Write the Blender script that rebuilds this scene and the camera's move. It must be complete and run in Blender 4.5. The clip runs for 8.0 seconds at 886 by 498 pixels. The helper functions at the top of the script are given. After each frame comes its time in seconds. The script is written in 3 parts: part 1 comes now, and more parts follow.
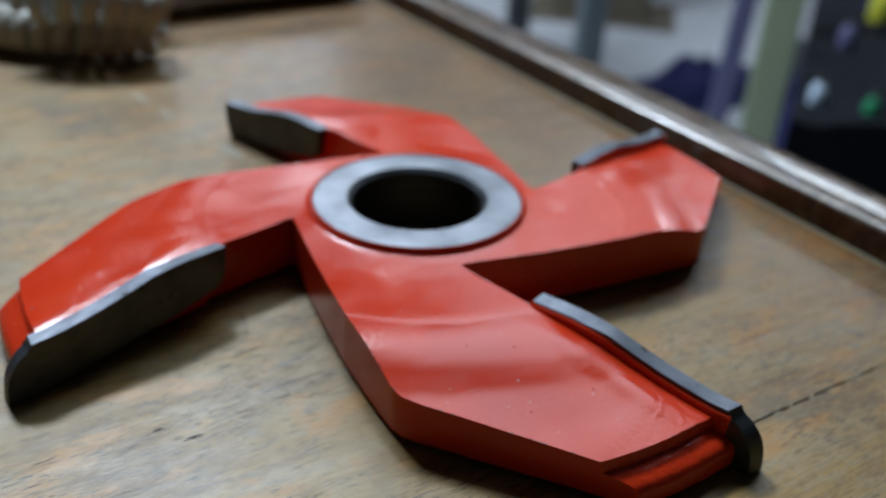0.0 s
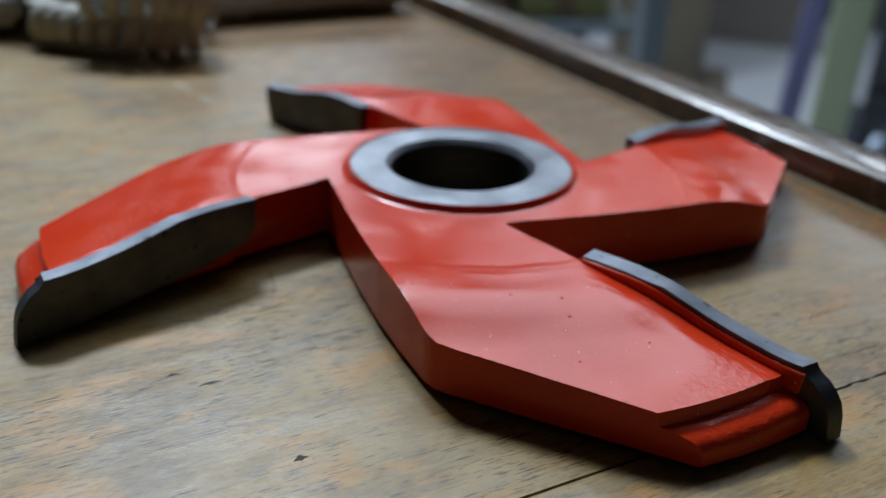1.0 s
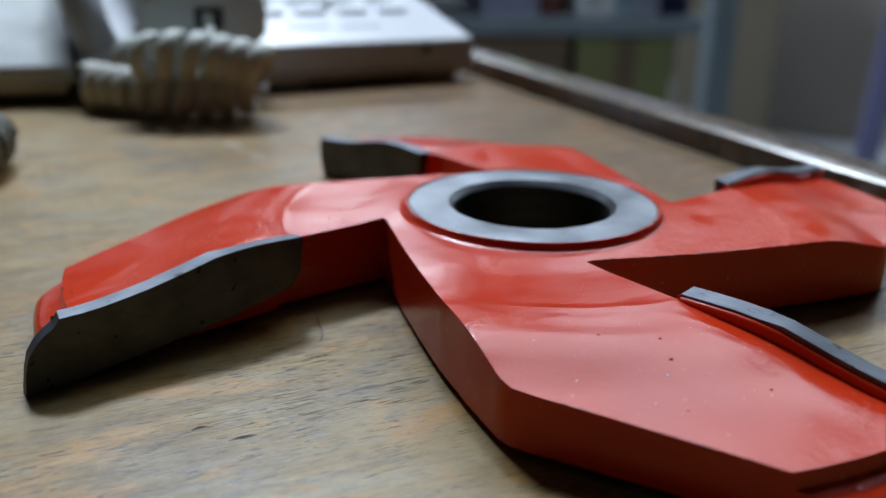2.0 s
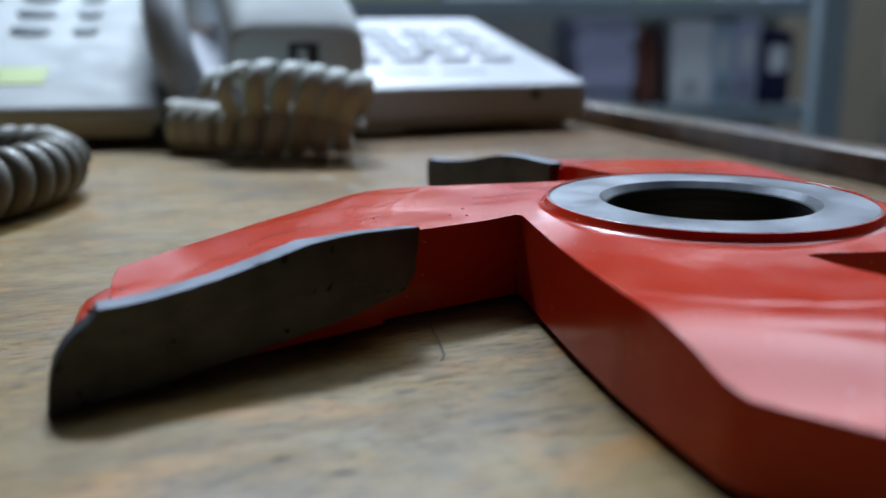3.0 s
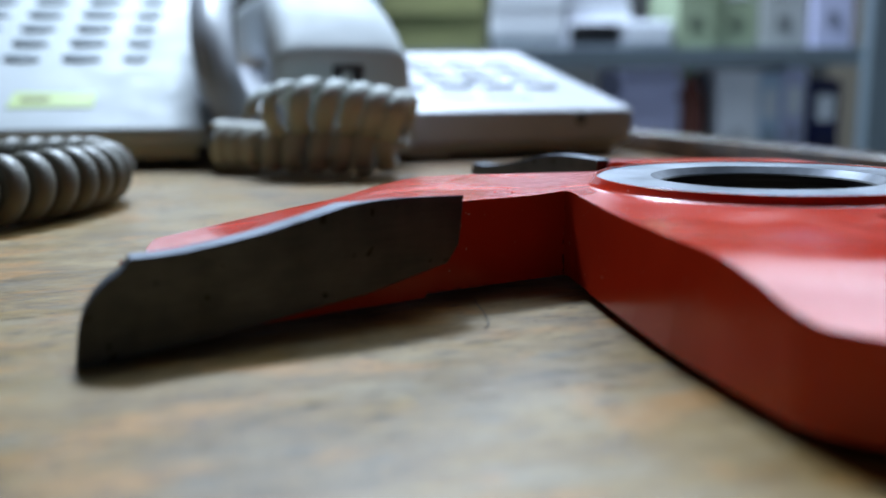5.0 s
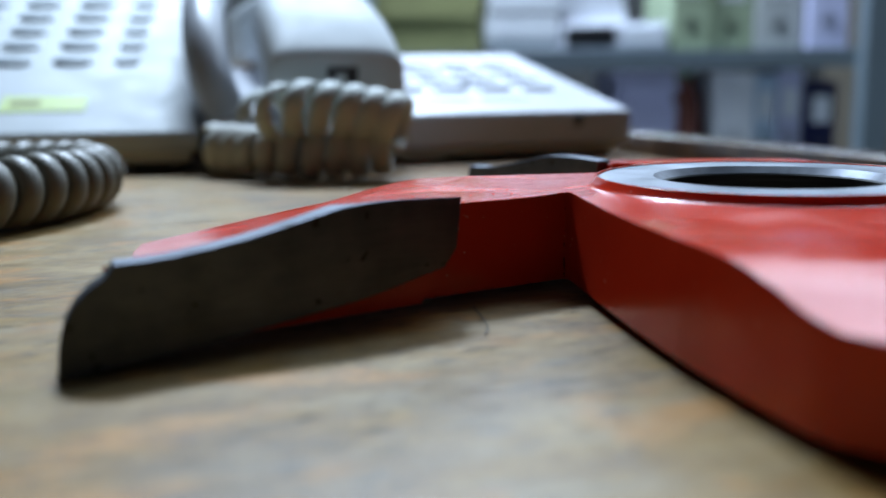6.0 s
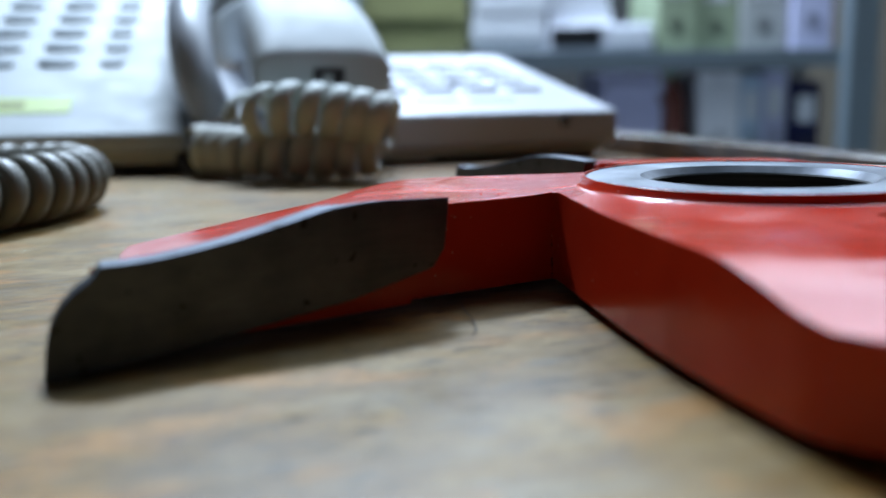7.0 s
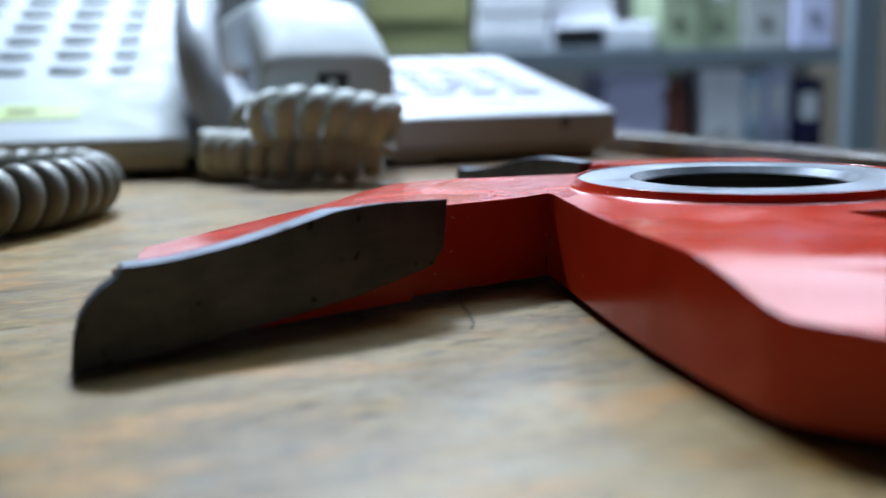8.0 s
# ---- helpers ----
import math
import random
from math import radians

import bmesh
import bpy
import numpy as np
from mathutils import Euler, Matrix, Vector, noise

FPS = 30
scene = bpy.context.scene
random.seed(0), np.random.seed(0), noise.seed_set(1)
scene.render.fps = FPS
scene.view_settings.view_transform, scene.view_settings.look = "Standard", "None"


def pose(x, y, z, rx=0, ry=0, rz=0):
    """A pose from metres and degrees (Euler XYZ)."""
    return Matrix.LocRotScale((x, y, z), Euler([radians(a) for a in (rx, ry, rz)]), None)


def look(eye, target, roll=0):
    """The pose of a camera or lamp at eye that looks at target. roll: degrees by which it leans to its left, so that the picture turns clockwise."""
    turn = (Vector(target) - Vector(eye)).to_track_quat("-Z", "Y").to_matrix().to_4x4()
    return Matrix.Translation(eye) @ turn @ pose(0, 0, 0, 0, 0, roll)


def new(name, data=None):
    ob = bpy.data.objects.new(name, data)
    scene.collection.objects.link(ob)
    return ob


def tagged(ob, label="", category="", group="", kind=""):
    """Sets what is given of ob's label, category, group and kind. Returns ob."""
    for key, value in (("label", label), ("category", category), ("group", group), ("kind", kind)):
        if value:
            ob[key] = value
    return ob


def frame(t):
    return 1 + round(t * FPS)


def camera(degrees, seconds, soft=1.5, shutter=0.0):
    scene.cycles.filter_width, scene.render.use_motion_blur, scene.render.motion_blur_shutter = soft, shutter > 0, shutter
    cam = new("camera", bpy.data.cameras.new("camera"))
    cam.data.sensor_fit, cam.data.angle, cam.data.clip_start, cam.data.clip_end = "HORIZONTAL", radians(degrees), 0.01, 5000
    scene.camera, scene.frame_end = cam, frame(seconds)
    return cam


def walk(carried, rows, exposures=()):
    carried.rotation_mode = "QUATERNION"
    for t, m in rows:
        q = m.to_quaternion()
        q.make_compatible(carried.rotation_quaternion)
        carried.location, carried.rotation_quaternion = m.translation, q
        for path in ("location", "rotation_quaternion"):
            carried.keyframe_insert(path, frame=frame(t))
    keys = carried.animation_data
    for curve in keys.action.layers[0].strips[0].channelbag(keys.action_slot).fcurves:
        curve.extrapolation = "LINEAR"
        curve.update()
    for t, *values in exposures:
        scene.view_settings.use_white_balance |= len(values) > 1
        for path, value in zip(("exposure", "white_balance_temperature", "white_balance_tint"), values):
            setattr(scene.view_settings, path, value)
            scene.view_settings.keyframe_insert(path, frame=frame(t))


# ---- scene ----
cam = camera(50.5, 8.0)
# t, x, y, z in millimetres from the cutter's axis on the desk, then yaw, pitch, roll
ROWS = [
    (0.0, -124.86, -207.39, 138.91, -32.97, -29.53, 2.91),
    (0.5, -121.58, -204.63, 120.10, -31.24, -27.32, 3.07),
    (1.0, -121.22, -206.77, 107.70, -29.48, -25.68, 2.64),
    (1.2, -120.04, -204.95, 103.90, -28.77, -25.48, 2.13),
    (2.3, -110.98, -174.99, 73.63, -24.49, -18.54, 1.25),
    (2.5, -109.57, -164.93, 65.43, -23.71, -18.60, 1.39),
    (3.0, -106.76, -145.94, 51.28, -20.16, -13.67, -0.13),
    (3.5, -105.87, -133.35, 40.16, -18.15, -12.09, 0.13),
    (4.0, -106.30, -136.62, 38.25, -17.97, -11.72, -0.03),
    (4.5, -106.35, -144.68, 37.29, -17.44, -10.80, -0.26),
    (6.0, -104.54, -138.30, 35.39, -17.69, -10.02, -0.75),
    (6.5, -104.80, -138.75, 35.50, -18.00, -9.97, -0.53),
    (7.0, -104.70, -138.31, 35.33, -18.49, -9.98, -0.88),
    (7.5, -104.29, -138.47, 35.45, -18.29, -10.07, -1.23),
    (8.0, -106.37, -146.59, 36.66, -18.15, -9.98, -1.41),
]
walk(cam, [(t, pose(x / 1000, y / 1000, z / 1000, 0, 0, yaw) @ pose(0, 0, 0, 90 + pitch) @ pose(0, 0, 0, 0, 0, roll))
           for t, x, y, z, yaw, pitch, roll in ROWS],
     [(0.0, 0.0, 6250, 14), (1.0, 0.0, 6250, 14), (2.5, 0.06, 6150, 14), (3.0, 0.14, 5950, 14), (3.5, 0.2, 5750, 13), (4.5, 0.5, 5750, 13), (6.0, 0.45, 5650, 13), (7.5, 0.5, 5700, 13), (8.0, 0.66, 5750, 13)])
cam.data.dof.use_dof = True
cam.data.dof.focus_distance = 0.172
cam.data.dof.aperture_fstop = 10.5
cam.data.dof.aperture_blades = 7

# ---- light ----
world = bpy.data.worlds.new("world")
scene.world = world
world.use_nodes = True
world.node_tree.nodes["Background"].inputs[0].default_value = (0.55, 0.62, 0.72, 1)
world.node_tree.nodes["Background"].inputs[1].default_value = 0.3


def area_lamp(name, eye, target, w, h, power, colour):
    d = bpy.data.lights.new(name, "AREA")
    d.shape, d.size, d.size_y, d.energy, d.color = "RECTANGLE", w, h, power, colour
    ob = new(name, d)
    ob.matrix_world = look(eye, target)
    return ob


COOL = (0.80, 0.93, 1.0)
area_lamp("window_daylight", (1.45, 3.92, 1.55), (1.45, 0.0, 1.0), 0.85, 0.56, 8, COOL)
area_lamp("window_daylight_east", (3.53, 2.05, 1.6), (0.0, 2.05, 1.1), 1.05, 0.5, 12, COOL)
area_lamp("ceiling_light_front", (0.14, 1.65, 1.93), (0.14, 1.65, 0.0), 0.66, 0.40, 82, COOL)
area_lamp("ceiling_light_side", (1.15, 1.36, 1.93), (1.15, 1.36, 0.0), 1.7, 1.4, 39, COOL)
# added fill for the far shelves, spread wide so it leaves no glint
area_lamp("far_fill_light", (2.6, 2.9, 1.93), (2.6, 2.9, 0.0), 1.5, 0.9, 16, COOL)


# ---- materials ----
class Nodes:
    def __init__(self, name):
        self.mat = bpy.data.materials.new(name)
        self.mat.use_nodes = True
        self.tree = self.mat.node_tree
        self.bsdf = self.tree.nodes["Principled BSDF"]
        self.coord = self.tree.nodes.new("ShaderNodeTexCoord").outputs["Object"]

    def add(self, kind, **values):
        n = self.tree.nodes.new(kind)
        for k, v in values.items():
            n.inputs[k.replace("_", " ")].default_value = v
        return n

    def link(self, a, b):
        self.tree.links.new(a, b)

    def mapped(self, scale, rotation=(0, 0, 0)):
        n = self.tree.nodes.new("ShaderNodeMapping")
        n.inputs["Scale"].default_value = scale
        n.inputs["Rotation"].default_value = rotation
        self.link(self.coord, n.inputs["Vector"])
        return n.outputs[0]

    def noise(self, scale, detail=4.0, rough=0.55, vector=None):
        n = self.add("ShaderNodeTexNoise", Scale=scale, Detail=detail, Roughness=rough)
        self.link(self.coord if vector is None else vector, n.inputs["Vector"])
        return n.outputs[0]

    def ramp(self, fac, stops):
        n = self.tree.nodes.new("ShaderNodeValToRGB")
        while len(n.color_ramp.elements) < len(stops):
            n.color_ramp.elements.new(0.5)
        for e, (pos, c) in zip(n.color_ramp.elements, stops):
            e.position, e.color = pos, (*c, 1) if len(c) == 3 else c
        self.link(fac, n.inputs[0])
        return n.outputs[0]

    def mix(self, fac, a, b, how="MIX"):
        n = self.tree.nodes.new("ShaderNodeMix")
        n.data_type, n.blend_type = "RGBA", how
        for sock, v in ((n.inputs[0], fac), (n.inputs[6], a), (n.inputs[7], b)):
            if isinstance(v, (int, float)):
                sock.default_value = v
            elif isinstance(v, tuple):
                sock.default_value = (*v, 1)
            else:
                self.link(v, sock)
        return n.outputs[2]

    def range(self, fac, a0, a1, b0, b1):
        n = self.add("ShaderNodeMapRange", From_Min=a0, From_Max=a1, To_Min=b0, To_Max=b1)
        self.link(fac, n.inputs[0])
        return n.outputs[0]

    def bump(self, height, strength, distance, normal=None):
        n = self.add("ShaderNodeBump", Strength=strength, Distance=distance)
        self.link(height, n.inputs["Height"])
        if normal is not None:
            self.link(normal, n.inputs["Normal"])
        return n.outputs[0]

    def out(self, colour=None, rough=None, normal=None, metallic=None, coat=None, coat_rough=None, coat_normal=None):
        for key, v in (("Base Color", colour), ("Roughness", rough), ("Normal", normal), ("Metallic", metallic),
                       ("Coat Weight", coat), ("Coat Roughness", coat_rough), ("Coat Normal", coat_normal)):
            if v is None:
                continue
            s = self.bsdf.inputs[key]
            if isinstance(v, (int, float)):
                s.default_value = v
            elif isinstance(v, tuple):
                s.default_value = (*v, 1)
            else:
                self.link(v, s)
        return self.mat


def red_enamel(name, chipped):
    n = Nodes(name)
    big = n.noise(28, 3)
    fine = n.noise(420, 5, 0.6)
    col = n.ramp(big, [(0.3, (0.54, 0.029, 0.007)), (0.55, (0.62, 0.039, 0.009)), (0.75, (0.68, 0.054, 0.014))])
    col = n.mix(n.range(fine, 0.62, 0.75, 0, 0.1), col, (0.74, 0.14, 0.09))
    bev = n.tree.nodes.new("ShaderNodeBevel")
    bev.samples = 4
    bev.inputs["Radius"].default_value = 0.0007
    geo = n.tree.nodes.new("ShaderNodeNewGeometry")
    dot = n.tree.nodes.new("ShaderNodeVectorMath")
    dot.operation = "DOT_PRODUCT"
    n.link(bev.outputs[0], dot.inputs[0])
    n.link(geo.outputs["True Normal"], dot.inputs[1])
    edge = n.range(dot.outputs["Value"], 0.985, 0.93, 0, 1)
    chip = n.mix(1.0, edge, n.range(n.noise(240, 4, 0.7), 0.54, 0.58, 0, 1), "MULTIPLY")
    if chipped:
        col = n.mix(chip, col, (0.03, 0.018, 0.014))
    dust = n.noise(1100, 1, 0.4)
    col = n.mix(n.range(dust, 0.76, 0.80, 0, 0.5), col, (0.75, 0.45, 0.38))
    n.bsdf.inputs["Specular IOR Level"].default_value = 0.32
    rough = n.range(n.noise(60, 4), 0.35, 0.65, 0.12, 0.26)
    b = n.bump(n.noise(70, 4, 0.5), 0.08, 0.0014)
    brush = n.noise(1.0, 4, 0.6, n.mapped((20, 200, 60), (0, 0, 0.5)))
    b = n.bump(brush, 0.13, 0.0006, b)
    runs = n.mix(1.0, n.noise(620, 3, 0.6), n.range(n.noise(30, 2), 0.54, 0.64, 0, 1), "MULTIPLY")
    b = n.bump(runs, 0.4, 0.0008, b)
    b = n.bump(n.noise(1400, 2), 0.06, 0.0004, b)
    return n.out(col, rough, b)


def ground_steel():
    n = Nodes("ground_steel")
    v = n.mapped((900, 40, 900))
    lines = n.noise(1.0, 3, 0.6, v)
    cloud = n.noise(70, 4)
    col = n.mix(n.range(cloud, 0.35, 0.7, 0, 1), (0.115, 0.123, 0.142), (0.235, 0.25, 0.28))
    col = n.mix(n.range(n.noise(300, 4), 0.60, 0.75, 0, 0.6), col, (0.09, 0.075, 0.06))
    return n.out(col, n.range(cloud, 0.3, 0.7, 0.34, 0.55), n.bump(lines, 0.08, 0.0003), 1.0)


def blade_steel():
    n = Nodes("blade_steel")
    cloud = n.noise(90, 5)
    spots = n.noise(330, 2)
    col = n.mix(n.range(cloud, 0.3, 0.7, 0, 1), (0.080, 0.088, 0.106), (0.150, 0.162, 0.188))
    col = n.mix(n.range(spots, 0.66, 0.70, 0, 0.85), col, (0.025, 0.024, 0.022))
    grind = n.noise(1.0, 2, 0.6, n.mapped((150, 1500, 1500)))
    return n.out(col, n.range(grind, 0.3, 0.7, 0.44, 0.62), n.bump(grind, 0.06, 0.0003), 1.0)


def bore_steel():
    n = Nodes("bore_steel")
    lines = n.noise(1.0, 2, 0.6, n.mapped((60, 60, 1500)))
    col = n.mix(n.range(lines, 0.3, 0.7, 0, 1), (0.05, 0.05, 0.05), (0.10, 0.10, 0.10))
    return n.out(col, 0.5, n.bump(lines, 0.08, 0.0003), 0.9)


def lacquered_wood(name, light, dark, worn, tint, coat=0.3, gloss=0.26):
    n = Nodes(name)
    grain = n.noise(1.0, 7, 0.7, n.mapped((34, 420, 280)))
    broad = n.noise(1.0, 6, 0.65, n.mapped((28, 46, 40)))
    col = n.mix(n.range(grain, 0.36, 0.64, 0, 1), dark, light)
    col = n.mix(n.range(broad, 0.45, 0.60, 0, 0.85), col, worn)
    # pale worn streaks; their added grey also paints in some of the lacquer's sheen
    pale = n.noise(1.0, 6, 0.7, n.mapped((55, 170, 90)))
    col = n.mix(n.range(pale, 0.52, 0.62, 0, 0.75), col, tuple(0.6 * c + d for c, d in zip(worn, (0.09, 0.08, 0.06))))
    stain = n.noise(26, 6, 0.65)
    col = n.mix(n.range(stain, 0.50, 0.66, 0, 0.65), col, (0.10, 0.060, 0.025))
    amber = n.noise(1.0, 5, 0.6, n.mapped((48, 85, 50)))
    col = n.mix(n.range(amber, 0.53, 0.63, 0, 0.8), col, tint)
    spot = n.noise(1.0, 5, 0.7, n.mapped((75, 230, 100)))
    col = n.mix(n.mix(1.0, n.range(spot, 0.55, 0.68, 0, 0.75), n.range(n.noise(22, 3), 0.44, 0.58, 0.1, 1), "MULTIPLY"), col, (0.085, 0.082, 0.072))
    sep = n.tree.nodes.new("ShaderNodeSeparateXYZ")
    n.link(n.coord, sep.inputs[0])
    mott = n.noise(9, 5, 0.6)
    reach = n.tree.nodes.new("ShaderNodeMath")
    reach.operation = "MULTIPLY_ADD"
    n.link(mott, reach.inputs[0])
    reach.inputs[1].default_value = 0.22
    n.link(sep.outputs["X"], reach.inputs[2])
    along = n.tree.nodes.new("ShaderNodeMath")
    along.operation = "MULTIPLY_ADD"
    n.link(sep.outputs["Y"], along.inputs[0])
    along.inputs[1].default_value = 0.3
    n.link(reach.outputs[0], along.inputs[2])
    # colour multiplied darker and more amber towards +x and, less so, +y
    amber_side = n.range(along.outputs[0], 0.08, 0.20, 0, 1)
    col = n.mix(amber_side, col, n.mix(1.0, col, (0.54, 0.40, 0.15), "MULTIPLY"))
    fleck = n.noise(1.0, 4, 0.75, n.mapped((240, 1100, 300)))
    col = n.mix(n.range(fleck, 0.54, 0.66, 0, 0.5), col, tuple(0.32 * c for c in dark))
    col = n.mix(n.range(fleck, 0.46, 0.34, 0, 0.35), col, tuple(0.75 * c + d for c, d in zip(worn, (0.10, 0.095, 0.08))))
    pores = n.noise(1.0, 2, 0.5, n.mapped((210, 2300, 400)))
    where = n.noise(30, 3)
    pm = n.mix(1.0, n.range(pores, 0.58, 0.63, 0, 1), n.range(where, 0.39, 0.52, 0, 1), "MULTIPLY")
    col = n.mix(pm, col, (0.022, 0.014, 0.008))
    rough = n.range(n.noise(1.0, 6, 0.7, n.mapped((40, 90, 60))), 0.35, 0.65, 0.36, 0.60)
    b = n.bump(grain, 0.18, 0.0008)
    b = n.bump(pores, 0.14, 0.0006, b)
    b = n.bump(n.noise(420, 5, 0.6), 0.16, 0.0006, b)
    n.bsdf.inputs["Specular IOR Level"].default_value = 0.25
    return n.out(col, rough, b, None, n.range(amber_side, 0, 1, coat * 0.9, coat * 1.0), n.mix(0.5, n.range(spot, 0.3, 0.7, gloss, gloss + 0.2), n.range(amber_side, 0, 1, gloss + 0.3, gloss)), n.bump(n.noise(60, 5, 0.6), 0.16, 0.0015))


def plastic(name, colour, dirt, rough=0.4, bump=0.04):
    n = Nodes(name)
    col = n.mix(n.range(n.noise(24, 5, 0.6), 0.5, 0.75, 0, 0.5), colour, dirt)
    col = n.mix(n.range(n.noise(260, 3), 0.62, 0.8, 0, 0.3), col, dirt)
    return n.out(col, n.range(n.noise(80, 3), 0.3, 0.7, rough - 0.07, rough + 0.07), n.bump(n.noise(1500, 2), bump, 0.0003))


def paint(name, colour, dirt, rough=0.55, scale=3.0):
    n = Nodes(name)
    col = n.mix(n.range(n.noise(scale, 6, 0.6), 0.45, 0.75, 0, 0.6), colour, dirt)
    return n.out(col, rough, n.bump(n.noise(scale * 40, 3), 0.05, 0.002))


RED = red_enamel("red_enamel", True)
RED_INNER = red_enamel("red_enamel_inner", False)
STEEL = ground_steel()
BLADE = blade_steel()
BORE = bore_steel()
WOOD = lacquered_wood("lacquered_wood", (0.325, 0.196, 0.040), (0.160, 0.088, 0.017), (0.305, 0.212, 0.082), (0.38, 0.185, 0.034), 0.36, 0.17)
RIM_WOOD = lacquered_wood("rim_wood", (0.090, 0.044, 0.018), (0.038, 0.017, 0.007), (0.20, 0.115, 0.058), (0.12, 0.055, 0.018), 1.0, 0.10)
FILLER = paint("pale_filler", (0.19, 0.165, 0.11), (0.10, 0.075, 0.045), 0.7, 60)
CRACK = paint("dark_crack", (0.03, 0.022, 0.015), (0.06, 0.05, 0.04), 0.8, 90)
WHITE = plastic("white_plastic", (0.51, 0.54, 0.55), (0.44, 0.46, 0.45), 0.62)
CREAM = plastic("cream_plastic", (0.66, 0.64, 0.52), (0.40, 0.36, 0.26))
LILAC = plastic("lilac_white_plastic", (0.57, 0.58, 0.64), (0.50, 0.50, 0.54))
KEY = plastic("grey_key_plastic", (0.31, 0.345, 0.37), (0.25, 0.28, 0.31), 0.62)
PALE_KEY = plastic("pale_key_plastic", (0.80, 0.82, 0.87), (0.66, 0.68, 0.72))
CORD = plastic("grey_cord_plastic", (0.48, 0.51, 0.48), (0.26, 0.22, 0.14), 0.55)
# same cord in a darker, browner tone, for the lower strand
LOWER_CORD = plastic("lower_cord_plastic", (0.44, 0.44, 0.40), (0.18, 0.15, 0.10), 0.5)
# dark olive-grey tone for the whole hairpin cord
DARK_CORD = plastic("dark_olive_cord_plastic", (0.12, 0.112, 0.085), (0.05, 0.044, 0.03), 0.46)
GREY = plastic("mid_grey_plastic", (0.42, 0.44, 0.48), (0.32, 0.33, 0.36))
BLACK = plastic("black_plastic", (0.015, 0.015, 0.017), (0.03, 0.03, 0.03))
LABEL = plastic("yellow_green_label", (0.55, 0.66, 0.22), (0.50, 0.58, 0.30), 0.5)
PAPER = plastic("white_paper", (0.80, 0.81, 0.84), (0.66, 0.66, 0.70), 0.7)
LAVENDER = plastic("lavender_paper", (0.56, 0.56, 0.76), (0.46, 0.46, 0.62), 0.7)
SKY_PAPER = plastic("pale_blue_card", (0.50, 0.62, 0.76), (0.40, 0.50, 0.62), 0.7)
OLIVE = paint("olive_card", (0.26, 0.26, 0.10), (0.18, 0.17, 0.07), 0.7)
NAVY = paint("navy_cloth", (0.020, 0.022, 0.07), (0.03, 0.03, 0.06), 0.9, 14)
BLUE_CLOTH = paint("blue_cloth", (0.018, 0.022, 0.075), (0.012, 0.013, 0.04), 0.9, 14)
DARK_SHEET = paint("darkening_sheet", (0.004, 0.005, 0.008), (0.007, 0.009, 0.012), 0.9, 14)
STICK = paint("violet_grey_paint", (0.10, 0.10, 0.20), (0.06, 0.06, 0.12), 0.6)
RACK = paint("slate_grey_steel", (0.13, 0.16, 0.18), (0.09, 0.10, 0.11), 0.45)
GREEN_POST = paint("pale_green_paint", (0.34, 0.40, 0.26), (0.24, 0.28, 0.18), 0.5)
DARK = paint("dark_metal", (0.022, 0.028, 0.036), (0.05, 0.05, 0.05), 0.55)
for cloth in (NAVY, BLUE_CLOTH, DARK_SHEET):
    cloth.node_tree.nodes["Principled BSDF"].inputs["Specular IOR Level"].default_value = 0.12
BROWN = paint("brown_card", (0.20, 0.13, 0.08), (0.14, 0.09, 0.05), 0.8)
BEIGE = paint("beige_board", (0.21, 0.185, 0.16), (0.16, 0.14, 0.125), 0.7)
DARK_OLIVE = paint("dark_olive_brown", (0.085, 0.07, 0.048), (0.05, 0.042, 0.03), 0.7)
RUST = paint("rust_brown", (0.20, 0.06, 0.04), (0.10, 0.04, 0.03), 0.7)
GREEN = paint("green_plastic", (0.02, 0.22, 0.10), (0.02, 0.12, 0.06), 0.4)
YELLOW = paint("yellow_plastic", (0.55, 0.55, 0.05), (0.40, 0.38, 0.05), 0.4)
# walls and ceiling set dark to cut fill on sides facing the camera
WALL = paint("dimmed_wall_paint", (0.055, 0.055, 0.053), (0.035, 0.035, 0.034), 0.8, 1.4)
CEIL = paint("dimmed_ceiling_paint", (0.17, 0.17, 0.165), (0.13, 0.13, 0.125), 0.9, 1.0)
FRAME_WHITE = paint("white_frame_paint", (0.42, 0.43, 0.42), (0.34, 0.34, 0.33), 0.7, 1.0)
FLOOR = paint("grey_floor", (0.36, 0.37, 0.40), (0.22, 0.22, 0.24), 0.5, 2.0)


# ---- building helpers, in millimetres ----
MM = 0.001


def thing(name, label, category, x=0.0, y=0.0, z=0.0, rz=0.0, group=""):
    ob = new(name)
    ob.empty_display_size = 0.02
    ob.matrix_world = pose(x * MM, y * MM, z * MM, 0, 0, rz)
    return tagged(ob, label, category, group)


def part(name, bm, material, parent=None, label="", smooth=None, bevel=0.0):
    me = bpy.data.meshes.new(name)
    bmesh.ops.recalc_face_normals(bm, faces=bm.faces)
    bm.to_mesh(me)
    bm.free()
    me.materials.append(material)
    if smooth:
        for f in me.polygons:
            f.use_smooth = True
        me.set_sharp_from_angle(angle=radians(smooth))
    ob = new(name, me)
    if parent is not None:
        ob.parent = parent
    if bevel:
        m = ob.modifiers.new("bevel", "BEVEL")
        m.width, m.segments, m.limit_method, m.angle_limit = bevel * MM, 2, "ANGLE", radians(34)
    return tagged(ob, label)


def mesh(verts, faces):
    bm = bmesh.new()
    vs = [bm.verts.new((x * MM, y * MM, z * MM)) for x, y, z in verts]
    for f in faces:
        if len(set(f)) > 2:
            bm.faces.new([vs[i] for i in dict.fromkeys(f)])
    return bm


